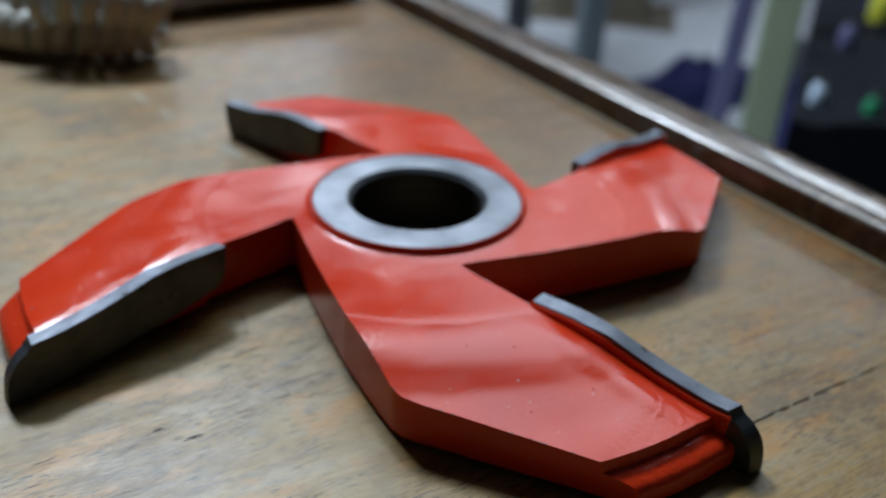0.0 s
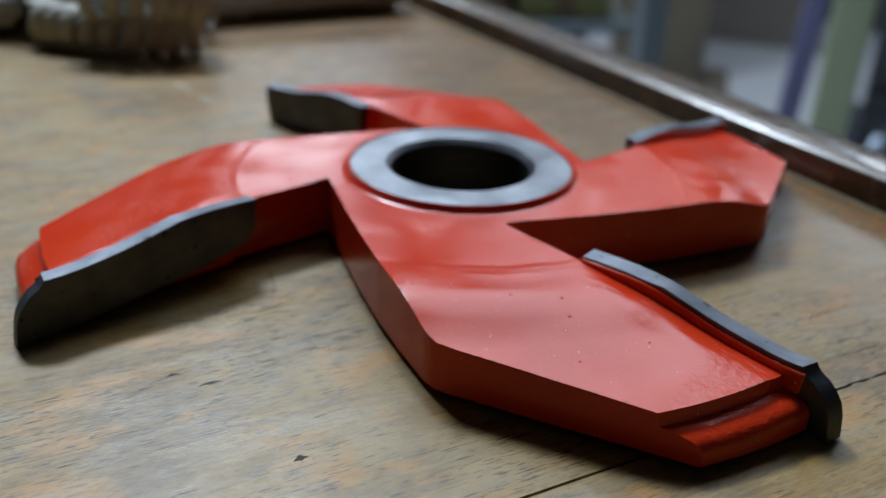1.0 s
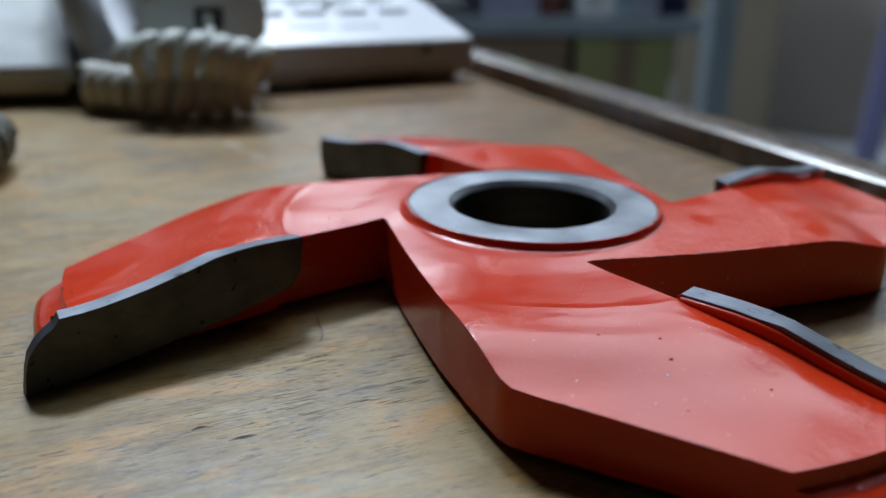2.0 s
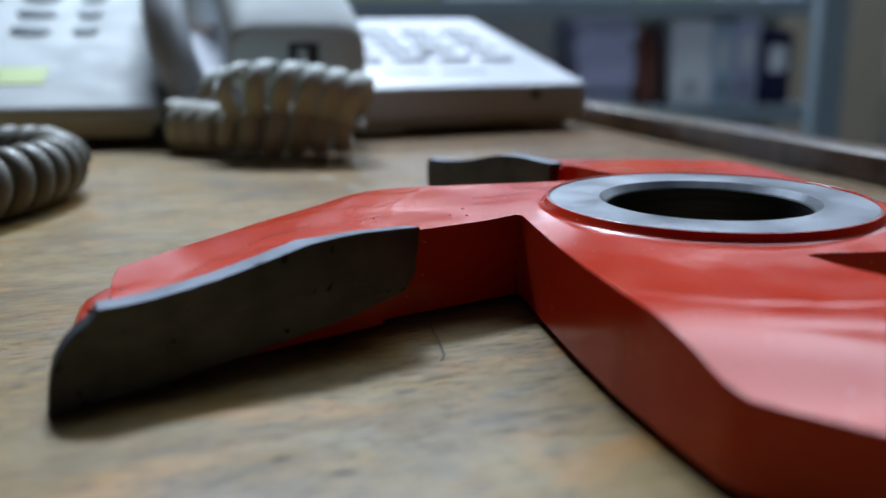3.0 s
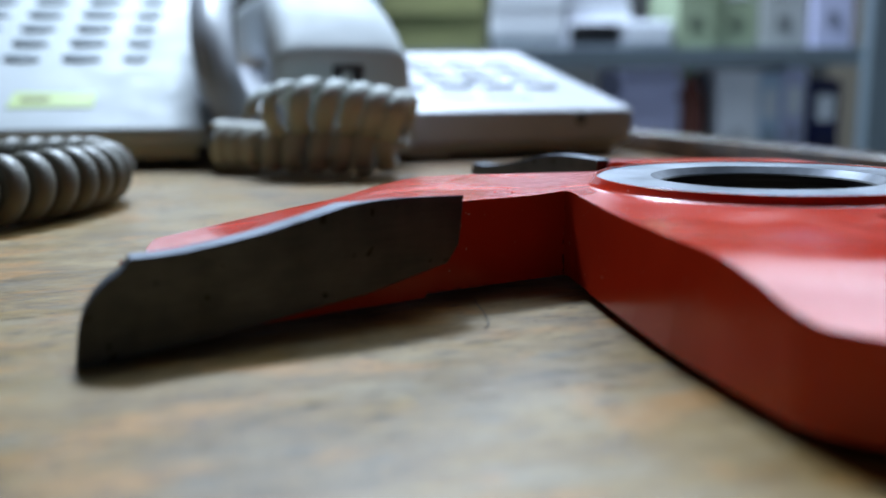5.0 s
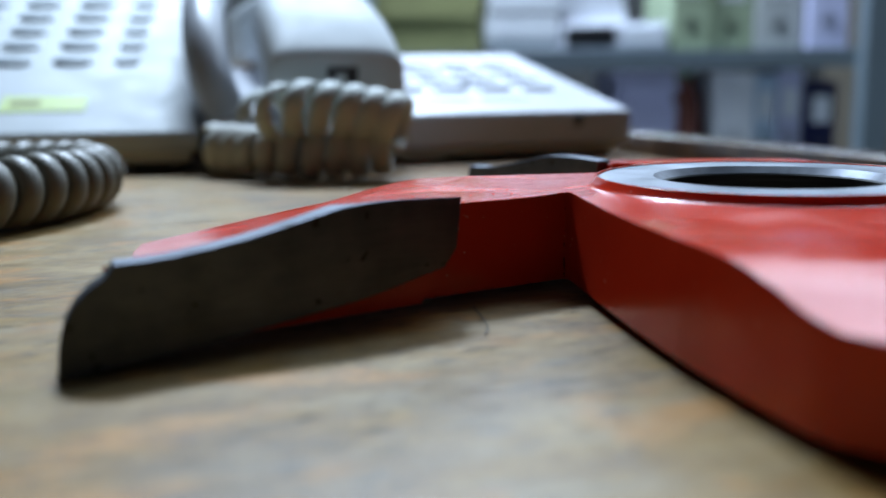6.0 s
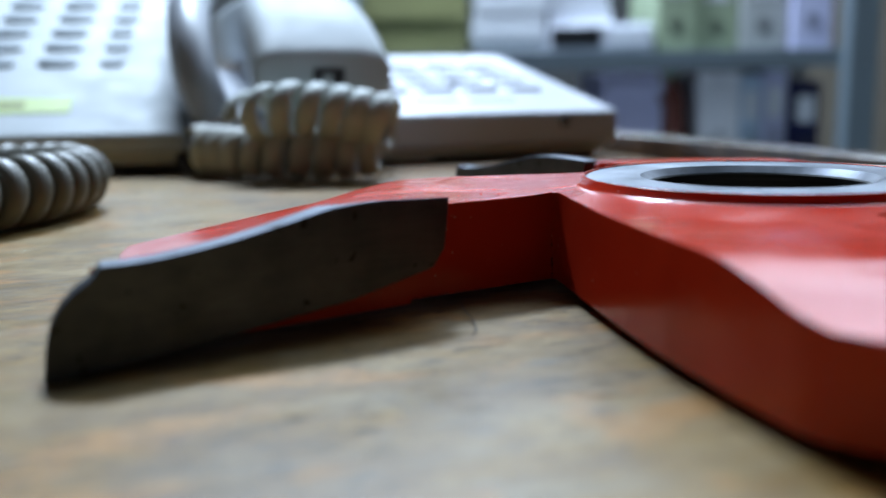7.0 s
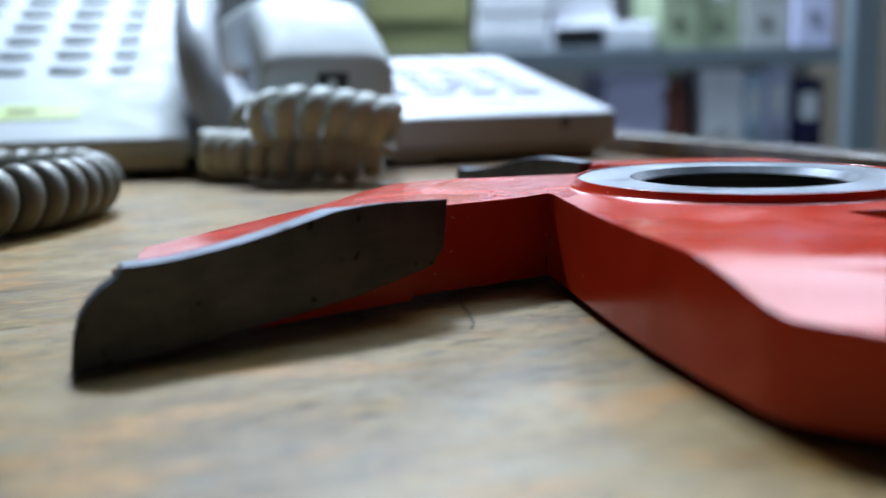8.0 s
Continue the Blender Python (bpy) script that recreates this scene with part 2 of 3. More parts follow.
def box(x0, x1, y0, y1, z0, z1, bevel=0.0, bm=None, segments=2):
    bm = bm or bmesh.new()
    made = bmesh.ops.create_cube(bm, size=1.0)["verts"]
    for v in made:
        v.co = Vector(((x0 + x1) / 2 + v.co.x * (x1 - x0), (y0 + y1) / 2 + v.co.y * (y1 - y0),
                       (z0 + z1) / 2 + v.co.z * (z1 - z0))) * MM
    if bevel:
        edges = list({e for v in made for e in v.link_edges})
        bmesh.ops.bevel(bm, geom=edges, offset=bevel * MM, segments=segments, profile=0.5, affect="EDGES")
    return bm


def prism(points, front, back, shrink=None):
    """A plate: its outline as (s, z) pairs, drawn at depth front and, with the outline of shrink, at depth back."""
    n, other = len(points), shrink or points
    verts = [(s, front, z) for s, z in points] + [(s, back, z) for s, z in other]
    faces = [tuple(range(n)), tuple(range(2 * n - 1, n - 1, -1))]
    faces += [(i, i + n, (i + 1) % n + n, (i + 1) % n) for i in range(n)]
    return mesh(verts, faces)


def lathe(profile, steps=96, closed=True):
    """A ring turned about z from (r, z) pairs."""
    n = len(profile)
    verts = [(r * math.cos(a), r * math.sin(a), z) for k in range(steps) for a in (2 * math.pi * k / steps,) for r, z in profile]
    faces = []
    for k in range(steps):
        for i in range(n if closed else n - 1):
            j = (i + 1) % n
            a, b = k * n, (k + 1) % steps * n
            faces.append((a + i, b + i, b + j, a + j))
    return mesh(verts, faces)


def tube(points, radius, sides=8, caps=True):
    """A round cord along points."""
    pts = [Vector(q) for q in points]
    verts, faces = [], []
    up = Vector((0.13, 0.21, 0.97))
    for i, q in enumerate(pts):
        d = (pts[min(i + 1, len(pts) - 1)] - pts[max(i - 1, 0)]).normalized()
        a = d.cross(up).normalized()
        b = d.cross(a)
        up = -b if b.dot(up) < 0 else b
        a = d.cross(up).normalized()
        b = a.cross(d)
        for k in range(sides):
            w = 2 * math.pi * k / sides
            verts.append(q + radius * (math.cos(w) * a + math.sin(w) * b))
    for i in range(len(pts) - 1):
        for k in range(sides):
            m = (k + 1) % sides
            faces.append((i * sides + k, i * sides + m, (i + 1) * sides + m, (i + 1) * sides + k))
    if caps:
        faces += [tuple(range(sides)), tuple(range((len(pts) - 1) * sides, len(pts) * sides))]
    return mesh([tuple(v) for v in verts], faces)


def spline(knots, steps=24):
    """A smooth line through knots."""
    k = [Vector(q) for q in knots]
    k = [2 * k[0] - k[1]] + k + [2 * k[-1] - k[-2]]
    out = []
    for i in range(1, len(k) - 2):
        for s in range(steps):
            t = s / steps
            out.append(0.5 * (2 * k[i] + (k[i + 1] - k[i - 1]) * t + (2 * k[i - 1] - 5 * k[i] + 4 * k[i + 1] - k[i + 2]) * t * t
                              + (3 * k[i] - k[i - 1] - 3 * k[i + 1] + k[i + 2]) * t ** 3))
    return out + [k[-2]]


def coil(knots, radius, wire, pitches, sides=12):
    """A coiled cord: a helix about the smooth line through knots, its pitch eased along the way. wire: half-thickness
    across and along the coil."""
    line = spline(knots, 60)
    length = [0.0]
    for a, b in zip(line, line[1:]):
        length.append(length[-1] + (b - a).length)
    verts, turn, where = [], 0.0, 0.0
    total, i, count = length[-1], 0, 0
    while where < total:
        while i < len(line) - 2 and length[i + 1] < where:
            i += 1
        f = (where - length[i]) / max(length[i + 1] - length[i], 1e-6)
        c = line[i].lerp(line[i + 1], f)
        d = (line[min(i + 2, len(line) - 1)] - line[max(i - 1, 0)]).normalized()
        side = d.cross(Vector((0, 0, 1))).normalized()
        top = side.cross(d)
        sag = 1 + 0.05 * noise.noise((where * 0.11, c.x * 0.02, 3.3))
        out = math.cos(turn) * side + math.sin(turn) * top
        q = c + radius * sag * out
        for k in range(sides):
            w = 2 * math.pi * k / sides
            verts.append(tuple(q + wire[0] * math.cos(w) * out + wire[1] * math.sin(w) * d))
        u = where / total * (len(pitches) - 1)
        j = min(int(u), len(pitches) - 2)
        pitch = (pitches[j] + (pitches[j + 1] - pitches[j]) * (u - j)) * (1 + 0.16 * noise.noise((where * 0.07, 1.7, c.y * 0.01)))
        turn += 2 * math.pi / 24
        where += pitch / 24
        count += 1
    faces = [(m * sides + k, m * sides + (k + 1) % sides, (m + 1) * sides + (k + 1) % sides, (m + 1) * sides + k)
             for m in range(count - 1) for k in range(sides)]
    faces += [tuple(range(sides)), tuple(range((count - 1) * sides, count * sides))]
    return mesh(verts, faces)


# ---- room ----
def structure(name, bm, material, label):
    return tagged(part(name, bm, material), label, name.split("_")[0], kind="structure")


structure("floor", box(-2600, 3700, -2600, 4100, -860, -760), FLOOR, "pale grey worn workshop floor")
# ceiling, west and south walls are unseen; they close off stray light
structure("ceiling", box(-2600, 3700, -2600, 4100, 2000, 2100), CEIL, "unseen ceiling, dark grey to hold back fill light")
structure("wall_west", box(-2600, -2500, -2500, 4000, -760, 2000), WALL, "unseen wall, dark grey to hold back fill light")
east = box(3600, 3700, -2500, 1500, -760, 2000)
box(3600, 3700, 2620, 4000, -760, 2000, bm=east)
box(3600, 3700, 1500, 2620, -760, 1320, bm=east)
box(3600, 3700, 1500, 2620, 1880, 2000, bm=east)
structure("wall_east", east, WALL, "unseen wall, dark grey to hold back fill light with a high window")
structure("wall_south", box(-2600, 3700, -2600, -2500, -760, 2000), WALL, "unseen wall, dark grey to hold back fill light")
far = box(-2500, 1000, 4000, 4100, -760, 2000)
box(1900, 3600, 4000, 4100, -760, 2000, bm=far)
box(1000, 1900, 4000, 4100, -760, 1250, bm=far)
box(1000, 1900, 4000, 4100, 1850, 2000, bm=far)
structure("wall_north", far, WALL, "unseen wall, dark grey to hold back fill light with a high window")
win = structure("window_1", box(1000, 1900, 4020, 4045, 1250, 1275), FRAME_WHITE, "high white-framed window")
part("window_frame", box(1000, 1900, 4020, 4045, 1825, 1850), FRAME_WHITE, win)
for x in (1000, 1437, 1875):
    part("window_frame", box(x, x + 25, 4020, 4045, 1275, 1825), FRAME_WHITE, win)
win = structure("window_2", box(3620, 3645, 1500, 2620, 1320, 1345), FRAME_WHITE, "high white-framed window in the side wall")
part("window_frame", box(3620, 3645, 1500, 2620, 1855, 1880), FRAME_WHITE, win)
for y in (1500, 2047, 2595):
    part("window_frame", box(3620, 3645, y, y + 25, 1345, 1855), FRAME_WHITE, win)

# unseen housings; the third only goes with the added far fill
for x, y in ((160, 1650), (1150, 1450), (2600, 2900)):
    lamp = thing("ceiling_fixture", "unseen white ceiling light fitting", "ceiling light", x, y, 1940, group="ceiling lights")
    part("housing", box(-620, 620, -160, 160, 0, 60, 8), FRAME_WHITE, lamp)

# ---- desk ----
desk = thing("desk", "worn lacquered brown wooden desk with a raised moulded edge", "desk", 0, 0, -760)
Z0 = 760
part("tabletop", box(-900, 121.6, -103.6, 640, Z0 - 25, Z0), WOOD, desk)
part("board", box(-900, 121.6, -420, -104.3, Z0 - 25, Z0), WOOD, desk)
part("joint_strip", box(-900, 121.6, -104.3, -103.6, Z0 - 25, Z0 - 0.9), CRACK, desk, "dark open joint")
part("joint_filler", box(121.6, 124.2, -420, 640, Z0 - 25, Z0 - 0.2), FILLER, desk, "pale filled joint")
RIM = [(124.2, 735), (124.2, 768.4), (124.9, 769.4), (126.2, 769.9), (133, 770.0), (140.5, 769.95), (146.5, 768.9), (150.5, 766.8),
       (152, 762), (152, 735)]
rim = mesh([(x, y, z) for y in (-420, 640) for x, z in RIM],
           [tuple(range(10)), tuple(range(19, 9, -1))] + [(i, (i + 1) % 10, (i + 1) % 10 + 10, i + 10) for i in range(10)])
part("rim", rim, RIM_WOOD, desk, "rounded raised wooden rim, scuffed pale on top", 40)
part("apron", box(-880, 140, -400, 620, 640, 734, 2), RIM_WOOD, desk)
for x in (-860, 80):
    for y in (-390, 560):
        part("leg", box(x, x + 55, y, y + 55, 0, 640, 3), RIM_WOOD, desk)

# ---- cutter ----
TRAIL = [(-35.2, 8.0), (-37.4, -3.0), (-39.4, -14.0), (-41.6, -27.0), (-43.6, -41.0), (-44.8, -55.0), (-45.35, -67.1), (-45.3, -68.6), (-45.0, -70.0), (-44.45, -71.3), (-43.7, -72.5),
         (-18.4, -105.5), (-6.0, -121.7)]
LEAD = [(-8.0, -35.2), (-5.3, -46.5), (-2.4, -59.2), (12.8, -109.0), (15.2, -117.0)]


def edge_angle(line):
    pts = []
    for (x0, y0), (x1, y1) in zip(line, line[1:]):
        pts += [(x0 + (x1 - x0) * k / 20, y0 + (y1 - y0) * k / 20) for k in range(20)]
    r = [math.hypot(*q) for q in pts]
    a = [math.degrees(math.atan2(q[1], q[0])) % 360 for q in pts]
    return lambda radius: float(np.interp(radius, r, a))


trail_angle, lead_angle = edge_angle(TRAIL), edge_angle(LEAD)
Z_LEAD = ([58, 66, 72, 78, 83, 87, 95, 103, 107], [16.45, 16.2, 15.9, 15.4, 14.6, 13.8, 12.5, 11.7, 11.4])
Z_TRAIL = ([64, 68, 71, 75, 79, 83.5, 95, 107], [16.45, 16.3, 15.9, 14.9, 13.6, 12.4, 11.4, 10.5])


def wing_height(r, a, away):
    """Height of the wing's top at radius r; a: 0 at the knife, 1 at the trailing edge; away: millimetres from the knife."""
    lead, trail = np.interp(r, *Z_LEAD), np.interp(r, *Z_TRAIL)
    groove = float(np.interp(away, [0, 3, 5, 7.5, 11], [-0.4, -0.3, 0.05, 0.12, 0])) * float(np.interp(r, [60, 68, 107], [0, 1, 1]))
    groove += float(np.interp(r, [33.4, 42.0], [0.5, 0.0]))
    groove += float(np.interp(r, [58.6, 59.1, 59.9, 60.6], [0, 0.08, 0.08, 0]))
    return float(lead + (trail - lead) * a ** 0.75) + groove


def cutter_body():
    rows = [(29.8, "f", 16.0), (30.0, "f", 18.7), (30.12, "f", 18.88), (30.38, "f", 18.85), (30.65, "f", 18.4), (30.95, "f", 17.7), (31.4, "f", 17.3), (32.2, "f", 17.12), (33.4, "f", 17.0)]
    rows += [(r, "w", 0) for r in (34.6, 36.098, 36.7, 37.5, 38.8)]
    rows += [(float(r), "w", 0) for r in np.arange(41, 58, 2.0)] + [(r, "w", 0) for r in (58.5, 59.1, 59.9, 60.7, 62.0)] + [(float(r), "w", 0) for r in np.arange(63.5, 83, 1.5)] + [(83.55, "w", 0)]
    rows += [(float(r), "w", 0) for r in np.arange(85.5, 107, 2.0)] + [(107.0, "w", 0)]
    rows += [(107.5, "d", 2.7), (109.5, "d", 3.2), (111.6, "d", 4.0), (112.6, "d", 4.8), (113.2, "d", 6.2)]
    n = 41
    verts, faces = [], []
    index = {}

    def vert(x, y, z):
        key = (round(x, 2), round(y, 2), round(z, 2))
        if key not in index:
            index[key] = len(verts)
            verts.append((x, y, z))
        return index[key]

    for k in range(4):
        top, low = [], []
        for r, how, v in rows:
            a0, a1 = trail_angle(max(r, 36.098)), lead_angle(r)
            if r < 36.2:
                a1 = a0 + 90
            t_row, l_row = [], []
            for i in range(n):
                f = i / (n - 1)
                ang = radians(a0 + (a1 - a0) * f + 90 * k)
                x, y = r * math.cos(ang), r * math.sin(ang)
                z = v if how == "f" else wing_height(min(r, 107.0), 1 - f, (a1 - a0) * (1 - f) * r * 0.01745) - (v if how == "d" else 0)
                t_row.append(vert(x, y, z))
                l_row.append(vert(x, y, 1.6))
            top.append(t_row)
            low.append(l_row)
        m = len(rows)
        for j in range(m - 1):
            for i in range(n - 1):
                faces.append((top[j][i], top[j + 1][i], top[j + 1][i + 1], top[j][i + 1]))
                faces.append((low[j][i], low[j][i + 1], low[j + 1][i + 1], low[j + 1][i]))
            if rows[j][0] > 36.08:
                faces.append((top[j][0], low[j][0], low[j + 1][0], top[j + 1][0]))
                faces.append((top[j][-1], top[j + 1][-1], low[j + 1][-1], low[j][-1]))
        for i in range(n - 1):
            faces.append((top[-1][i], low[-1][i], low[-1][i + 1], top[-1][i + 1]))
            faces.append((top[0][i], top[0][i + 1], low[0][i + 1], low[0][i]))
    return mesh(verts, faces)


EDGE = [(0, 18.1), (6, 18.4), (11.3, 18.6), (16, 18.5), (20.8, 18.1), (25, 17.2), (29.7, 16.2), (35, 15.2), (40, 14.5), (45.6, 13.9),
        (49, 13.75), (53.2, 13.8), (53.7, 12.9), (54.5, 12.1), (56.3, 11.1), (58.1, 9.4), (59.4, 7.5), (60.2, 4.8), (60.7, 0.3)]
UNDER = [(50, 0.8), (34.5, 2.4), (17.4, 4.4), (7.4, 6.5), (3.2, 7.4), (1.0, 10.2), (0.4, 14.6)]
SEAT = [(5.6, 1.4), (2.6, 6.4), (0.3, 10.0), (-0.4, 14.0), (-0.5, 17.1), (-0.05, 17.3), (0.35, 14.5), (0.95, 10.1), (3.15, 7.3), (7.3, 6.4), (17.3, 4.3), (34.4, 2.3), (42, 1.6), (42, 1.4)]

cutter = thing("milling_cutter", "red painted four-wing wood milling cutter head with steel knives", "cutter", 0, 0, 0)
part("body", cutter_body(), RED, cutter, "glossy red enamelled body with brush marks", 32, 0.35)
part("hub_ring", lathe([(19.0, 0.05), (19.0, 17.4), (20.25, 18.66), (29.5, 18.66), (29.95, 18.4), (29.95, 0.05)]), STEEL, cutter,
     "bare ground steel ring", 30)
# thin dark sleeve just inside the hub ring
part("bore", lathe([(18.75, 0.3), (18.75, 17.1), (18.98, 17.4), (18.98, 0.3)]), BORE, cutter, "dark steel bore lining", 30)
# the knife plate runs along the leading face: from (1.8, -57.9), outwards along (0.291, -0.957)
KNIFE = Matrix.Translation((1.8 * MM, -57.9 * MM, 0)) @ Matrix(((0.291, 0.957, 0, 0), (-0.957, 0.291, 0, 0), (0, 0, 1, 0), (0, 0, 0, 1)))


def prism_data(name, points, front, back, material):
    bm = prism(points, front, back)
    bmesh.ops.recalc_face_normals(bm, faces=bm.faces)
    me = bpy.data.meshes.new(name)
    bm.to_mesh(me)
    bm.free()
    me.materials.append(material)
    return me


outline = EDGE + UNDER
behind = [(s - (1.1 if s > 53 else 0), z - (0.5 if s < 20 else 0.0)) for s, z in EDGE[:-1]] + [(59.8, 0.3)] + UNDER
for k in range(4):
    turn = pose(0, 0, 0, 0, 0, 90 * k)
    sit = KNIFE
    if k == 0:
        knife = part("knife", prism(outline, 0, -4.2, behind), BLADE, cutter, "dark ground steel profile knife", 26, 0.12)
        knife_data = knife.data
        seat = part("knife_seat", prism(SEAT, -3.2, -4.4), RED_INNER, cutter)
        rear = part("knife_backing", prism([(s, z - 0.85) for s, z in EDGE[:12]] + [(52.6, 8.0), (0, 8.0)], -4.1, -4.9,
                                           [(s, z - 1.3) for s, z in EDGE[:12]] + [(52.6, 8.0), (0, 8.0)]), RED_INNER, cutter, "", 30, 0.3)
    else:
        a, b, c = new("knife", knife_data), new("knife_seat", seat.data), new("knife_backing", rear.data)
        tagged(a, "dark ground steel profile knife")
        a.parent = b.parent = c.parent = cutter
        m = a.modifiers.new("bevel", "BEVEL")
        m.width, m.segments, m.limit_method, m.angle_limit = 0.12 * MM, 2, "ANGLE", radians(34)
        knife, seat, rear = a, b, c
    if k == 2:
        # this knife is ground shorter and sits lower, its end cut straight
        worn = EDGE[:12] + [(54.0, 12.4), (54.3, 9.0), (53.6, 5.0), (52.2, 0.6)]
        knife.data = prism_data("knife", worn + UNDER, 0, -4.2, BLADE)
        sit = KNIFE @ Matrix.Translation((3.0 * MM, 0, -1.2 * MM)) @ Matrix.Diagonal((0.95, 1, 1, 1))
    knife.matrix_basis = turn @ sit
    seat.matrix_basis = turn @ sit
    rear.matrix_basis = turn @ sit

# ---- telephones ----
def slab(x0, x1, y0, y1, z0, front, back, bevel, segments=3):
    """A wedge with a sloping top."""
    bm = box(x0, x1, y0, y1, z0, z0 + 10)
    for v in bm.verts:
        if v.co.z > (z0 + 5) * MM:
            v.co.z = (front if v.co.y < (y0 + y1) / 2 * MM else back) * MM
    bmesh.ops.bevel(bm, geom=list(bm.edges), offset=bevel * MM, segments=segments, profile=0.5, affect="EDGES")
    return bm


def key(name, parent, x, y, z, w, d, h, tilt, material, bevel=1.6):
    ob = part(name, box(-w / 2, w / 2, -d / 2, d / 2, -2, h, bevel), material, parent)
    ob.matrix_basis = pose(x * MM, y * MM, z * MM, tilt)
    return ob


# keypad telephone: its front edge faces the cutter, at a slight turn
tel = thing("telephone", "white keypad desk telephone with grey keys", "telephone", -81, 260.5, 0, -10)
SL = math.tan(radians(26))


def tapered(bm, depth, by):
    """Draws the far end of the shell in from its right side."""
    for v in bm.verts:
        if v.co.x > -0.1:
            v.co.x -= by * MM * max(0.0, v.co.y) / (depth * MM)
    return bm


part("body", tapered(slab(-205, 0, 0, 165, 9.0, 17.0, 17.0 + 165 * SL, 2.2), 165, 24), WHITE, tel, "", 40)
part("base", tapered(slab(-200, -4, 5, 160, 4.0, 13, 70, 1.5), 165, 24), CREAM, tel, "cream lower shell", 40)
for x in (-185, -22):
    for y in (24, 140):
        part("rubber_foot", box(x - 8, x + 8, y - 8, y + 8, 0, 5, 1), BLACK, tel)


def dome_key(parent, x, y, w, d):
    """A rounded key with a curved front edge."""
    n, verts, faces = 14, [], []
    ring = []
    for k in range(n):
        t = 2 * math.pi * k / n
        c, q = math.cos(t), math.sin(t)
        ring.append((w / 2 * math.copysign(abs(c) ** 0.6, c), d / 2 * math.copysign(abs(q) ** 0.7, q)))
    for grow, z in ((1.0, -1.0), (1.0, 0.6), (0.88, 1.3)):
        verts += [(px * grow, py * grow, z) for px, py in ring]
    for lev in range(2):
        faces += [(lev * n + k, lev * n + (k + 1) % n, (lev + 1) * n + (k + 1) % n, (lev + 1) * n + k) for k in range(n)]
    faces += [tuple(range(n)), tuple(range(2 * n, 3 * n))]
    ob = part("key", mesh(verts, faces), KEY, parent, "", 40)
    ob.matrix_basis = pose(x * MM, y * MM, (17 + y * SL) * MM, 26)
    return ob


for r in range(6):
    for x, w in ((-140, 17), (-114, 17), (-88.5, 17.5), (-62, 18), (-38, 11.5)):
        dome_key(tel, x, 62 + r * 15.6, w, 9.4)
lab = part("label_strip", box(-18, 17, -7.2, 7.2, 0, 0.35), LABEL, tel, "yellow-green label strip")
lab.matrix_basis = pose(-66 * MM, 24 * MM, (17.1 + 24 * SL) * MM, 26)
bar = part("label_bar", box(-14, -2, -2.4, 2.4, 0.36, 0.5), OLIVE, lab, "dark green printed bar")

# second telephone with its handset lying on the cradle
tel2 = thing("telephone", "lilac-white desk telephone with its handset on the cradle", "telephone", 0, 262, 0, 0)
S2 = math.tan(radians(11.5))
part("body", slab(2, 118, 0, 150, 6.5, 22.0, 22 + 150 * S2, 2.5), LILAC, tel2, "", 40)
part("cradle", slab(-78, 2.2, 6, 150, 6.5, 24.0, 46, 5.0, 4), LILAC, tel2, "grey-shaded handset cradle", 40)
part("cradle_arm", tube(spline([(-68, 10, 20), (-74, 16, 38), (-75, 34, 58), (-72, 66, 74), (-66, 110, 80)], 14), 9.5, 16), GREY, tel2, "curved side of the handset rest", 60)
part("base", slab(-72, 114, 7, 146, 2.6, 10, 18, 1.2), CREAM, tel2, "cream lower shell", 40)
for x in (-50, 20, 104):
    part("rubber_foot", box(x - 9, x + 9, 12, 26, 0, 4, 1), CREAM, tel2)
for r in range(4):
    for c in range(4):
        x, yy = 20 + c * 23.5, 50 + r * 21
        key("key", tel2, x, yy, 22 + yy * S2, 16.5, 9.5, 2.6, 11.5, PALE_KEY)
for x in (35, 64):
    slot = part("slot", box(-11, 11, -2.2, 2.2, -0.3, 0.5, 0.2), GREY, tel2, "grey rounded slot")
    slot.matrix_basis = pose(x * MM, 26 * MM, (22.1 + 26 * S2) * MM, 11.5)
lit = part("button", lathe([(0.05, 2.6), (3.4, 2.4), (4.6, 1.4), (4.9, -0.5)], 24, False), PALE_KEY, tel2, "round white button", 60)
lit.matrix_basis = pose(55 * MM, 62 * MM, (22 + 62 * S2 + 2) * MM, 11.5)
part("latch", box(88, 92, -0.8, 2, 15, 20, 0.5), BLACK, tel2)


def handset():
    """A rounded bar lofted along y: width, underside and top of each section."""
    secs = [(0, 53, 26, 46.8), (0.5, 55.5, 25.2, 48.3), (4, 56, 25, 51.5), (14, 56.5, 25, 59.5), (28, 56, 26, 68), (48, 55, 30, 76), (75, 46, 42, 80),
            (115, 42, 48, 82), (160, 46, 46, 82), (185, 54, 42, 80), (200, 50, 44, 74)]
    n, verts, faces = 28, [], []
    for y, w, lo, hi in secs:
        for k in range(n):
            a = 2 * math.pi * k / n
            c, s = math.cos(a), math.sin(a)
            x = w / 2 * math.copysign(abs(c) ** 0.42, c)
            z = (lo + hi) / 2 + (hi - lo) / 2 * math.copysign(abs(s) ** (0.42 if s > 0 else 0.4), s)
            verts.append((x, y, z))
    for i in range(len(secs) - 1):
        for k in range(n):
            m = (k + 1) % n
            faces.append((i * n + k, i * n + m, (i + 1) * n + m, (i + 1) * n + k))
    faces += [tuple(range(n)), tuple(range((len(secs) - 1) * n, len(secs) * n))]
    return mesh(verts, faces)


hs = thing("telephone_handset", "white telephone handset lying on its cradle", "handset", -25, 248, 0, 0)
part("grip", handset(), WHITE, hs, "", 50)
part("jack", box(-5, 8, -0.6, 3, 32.5, 42.5, 0.6), BLACK, hs, "black cord socket")
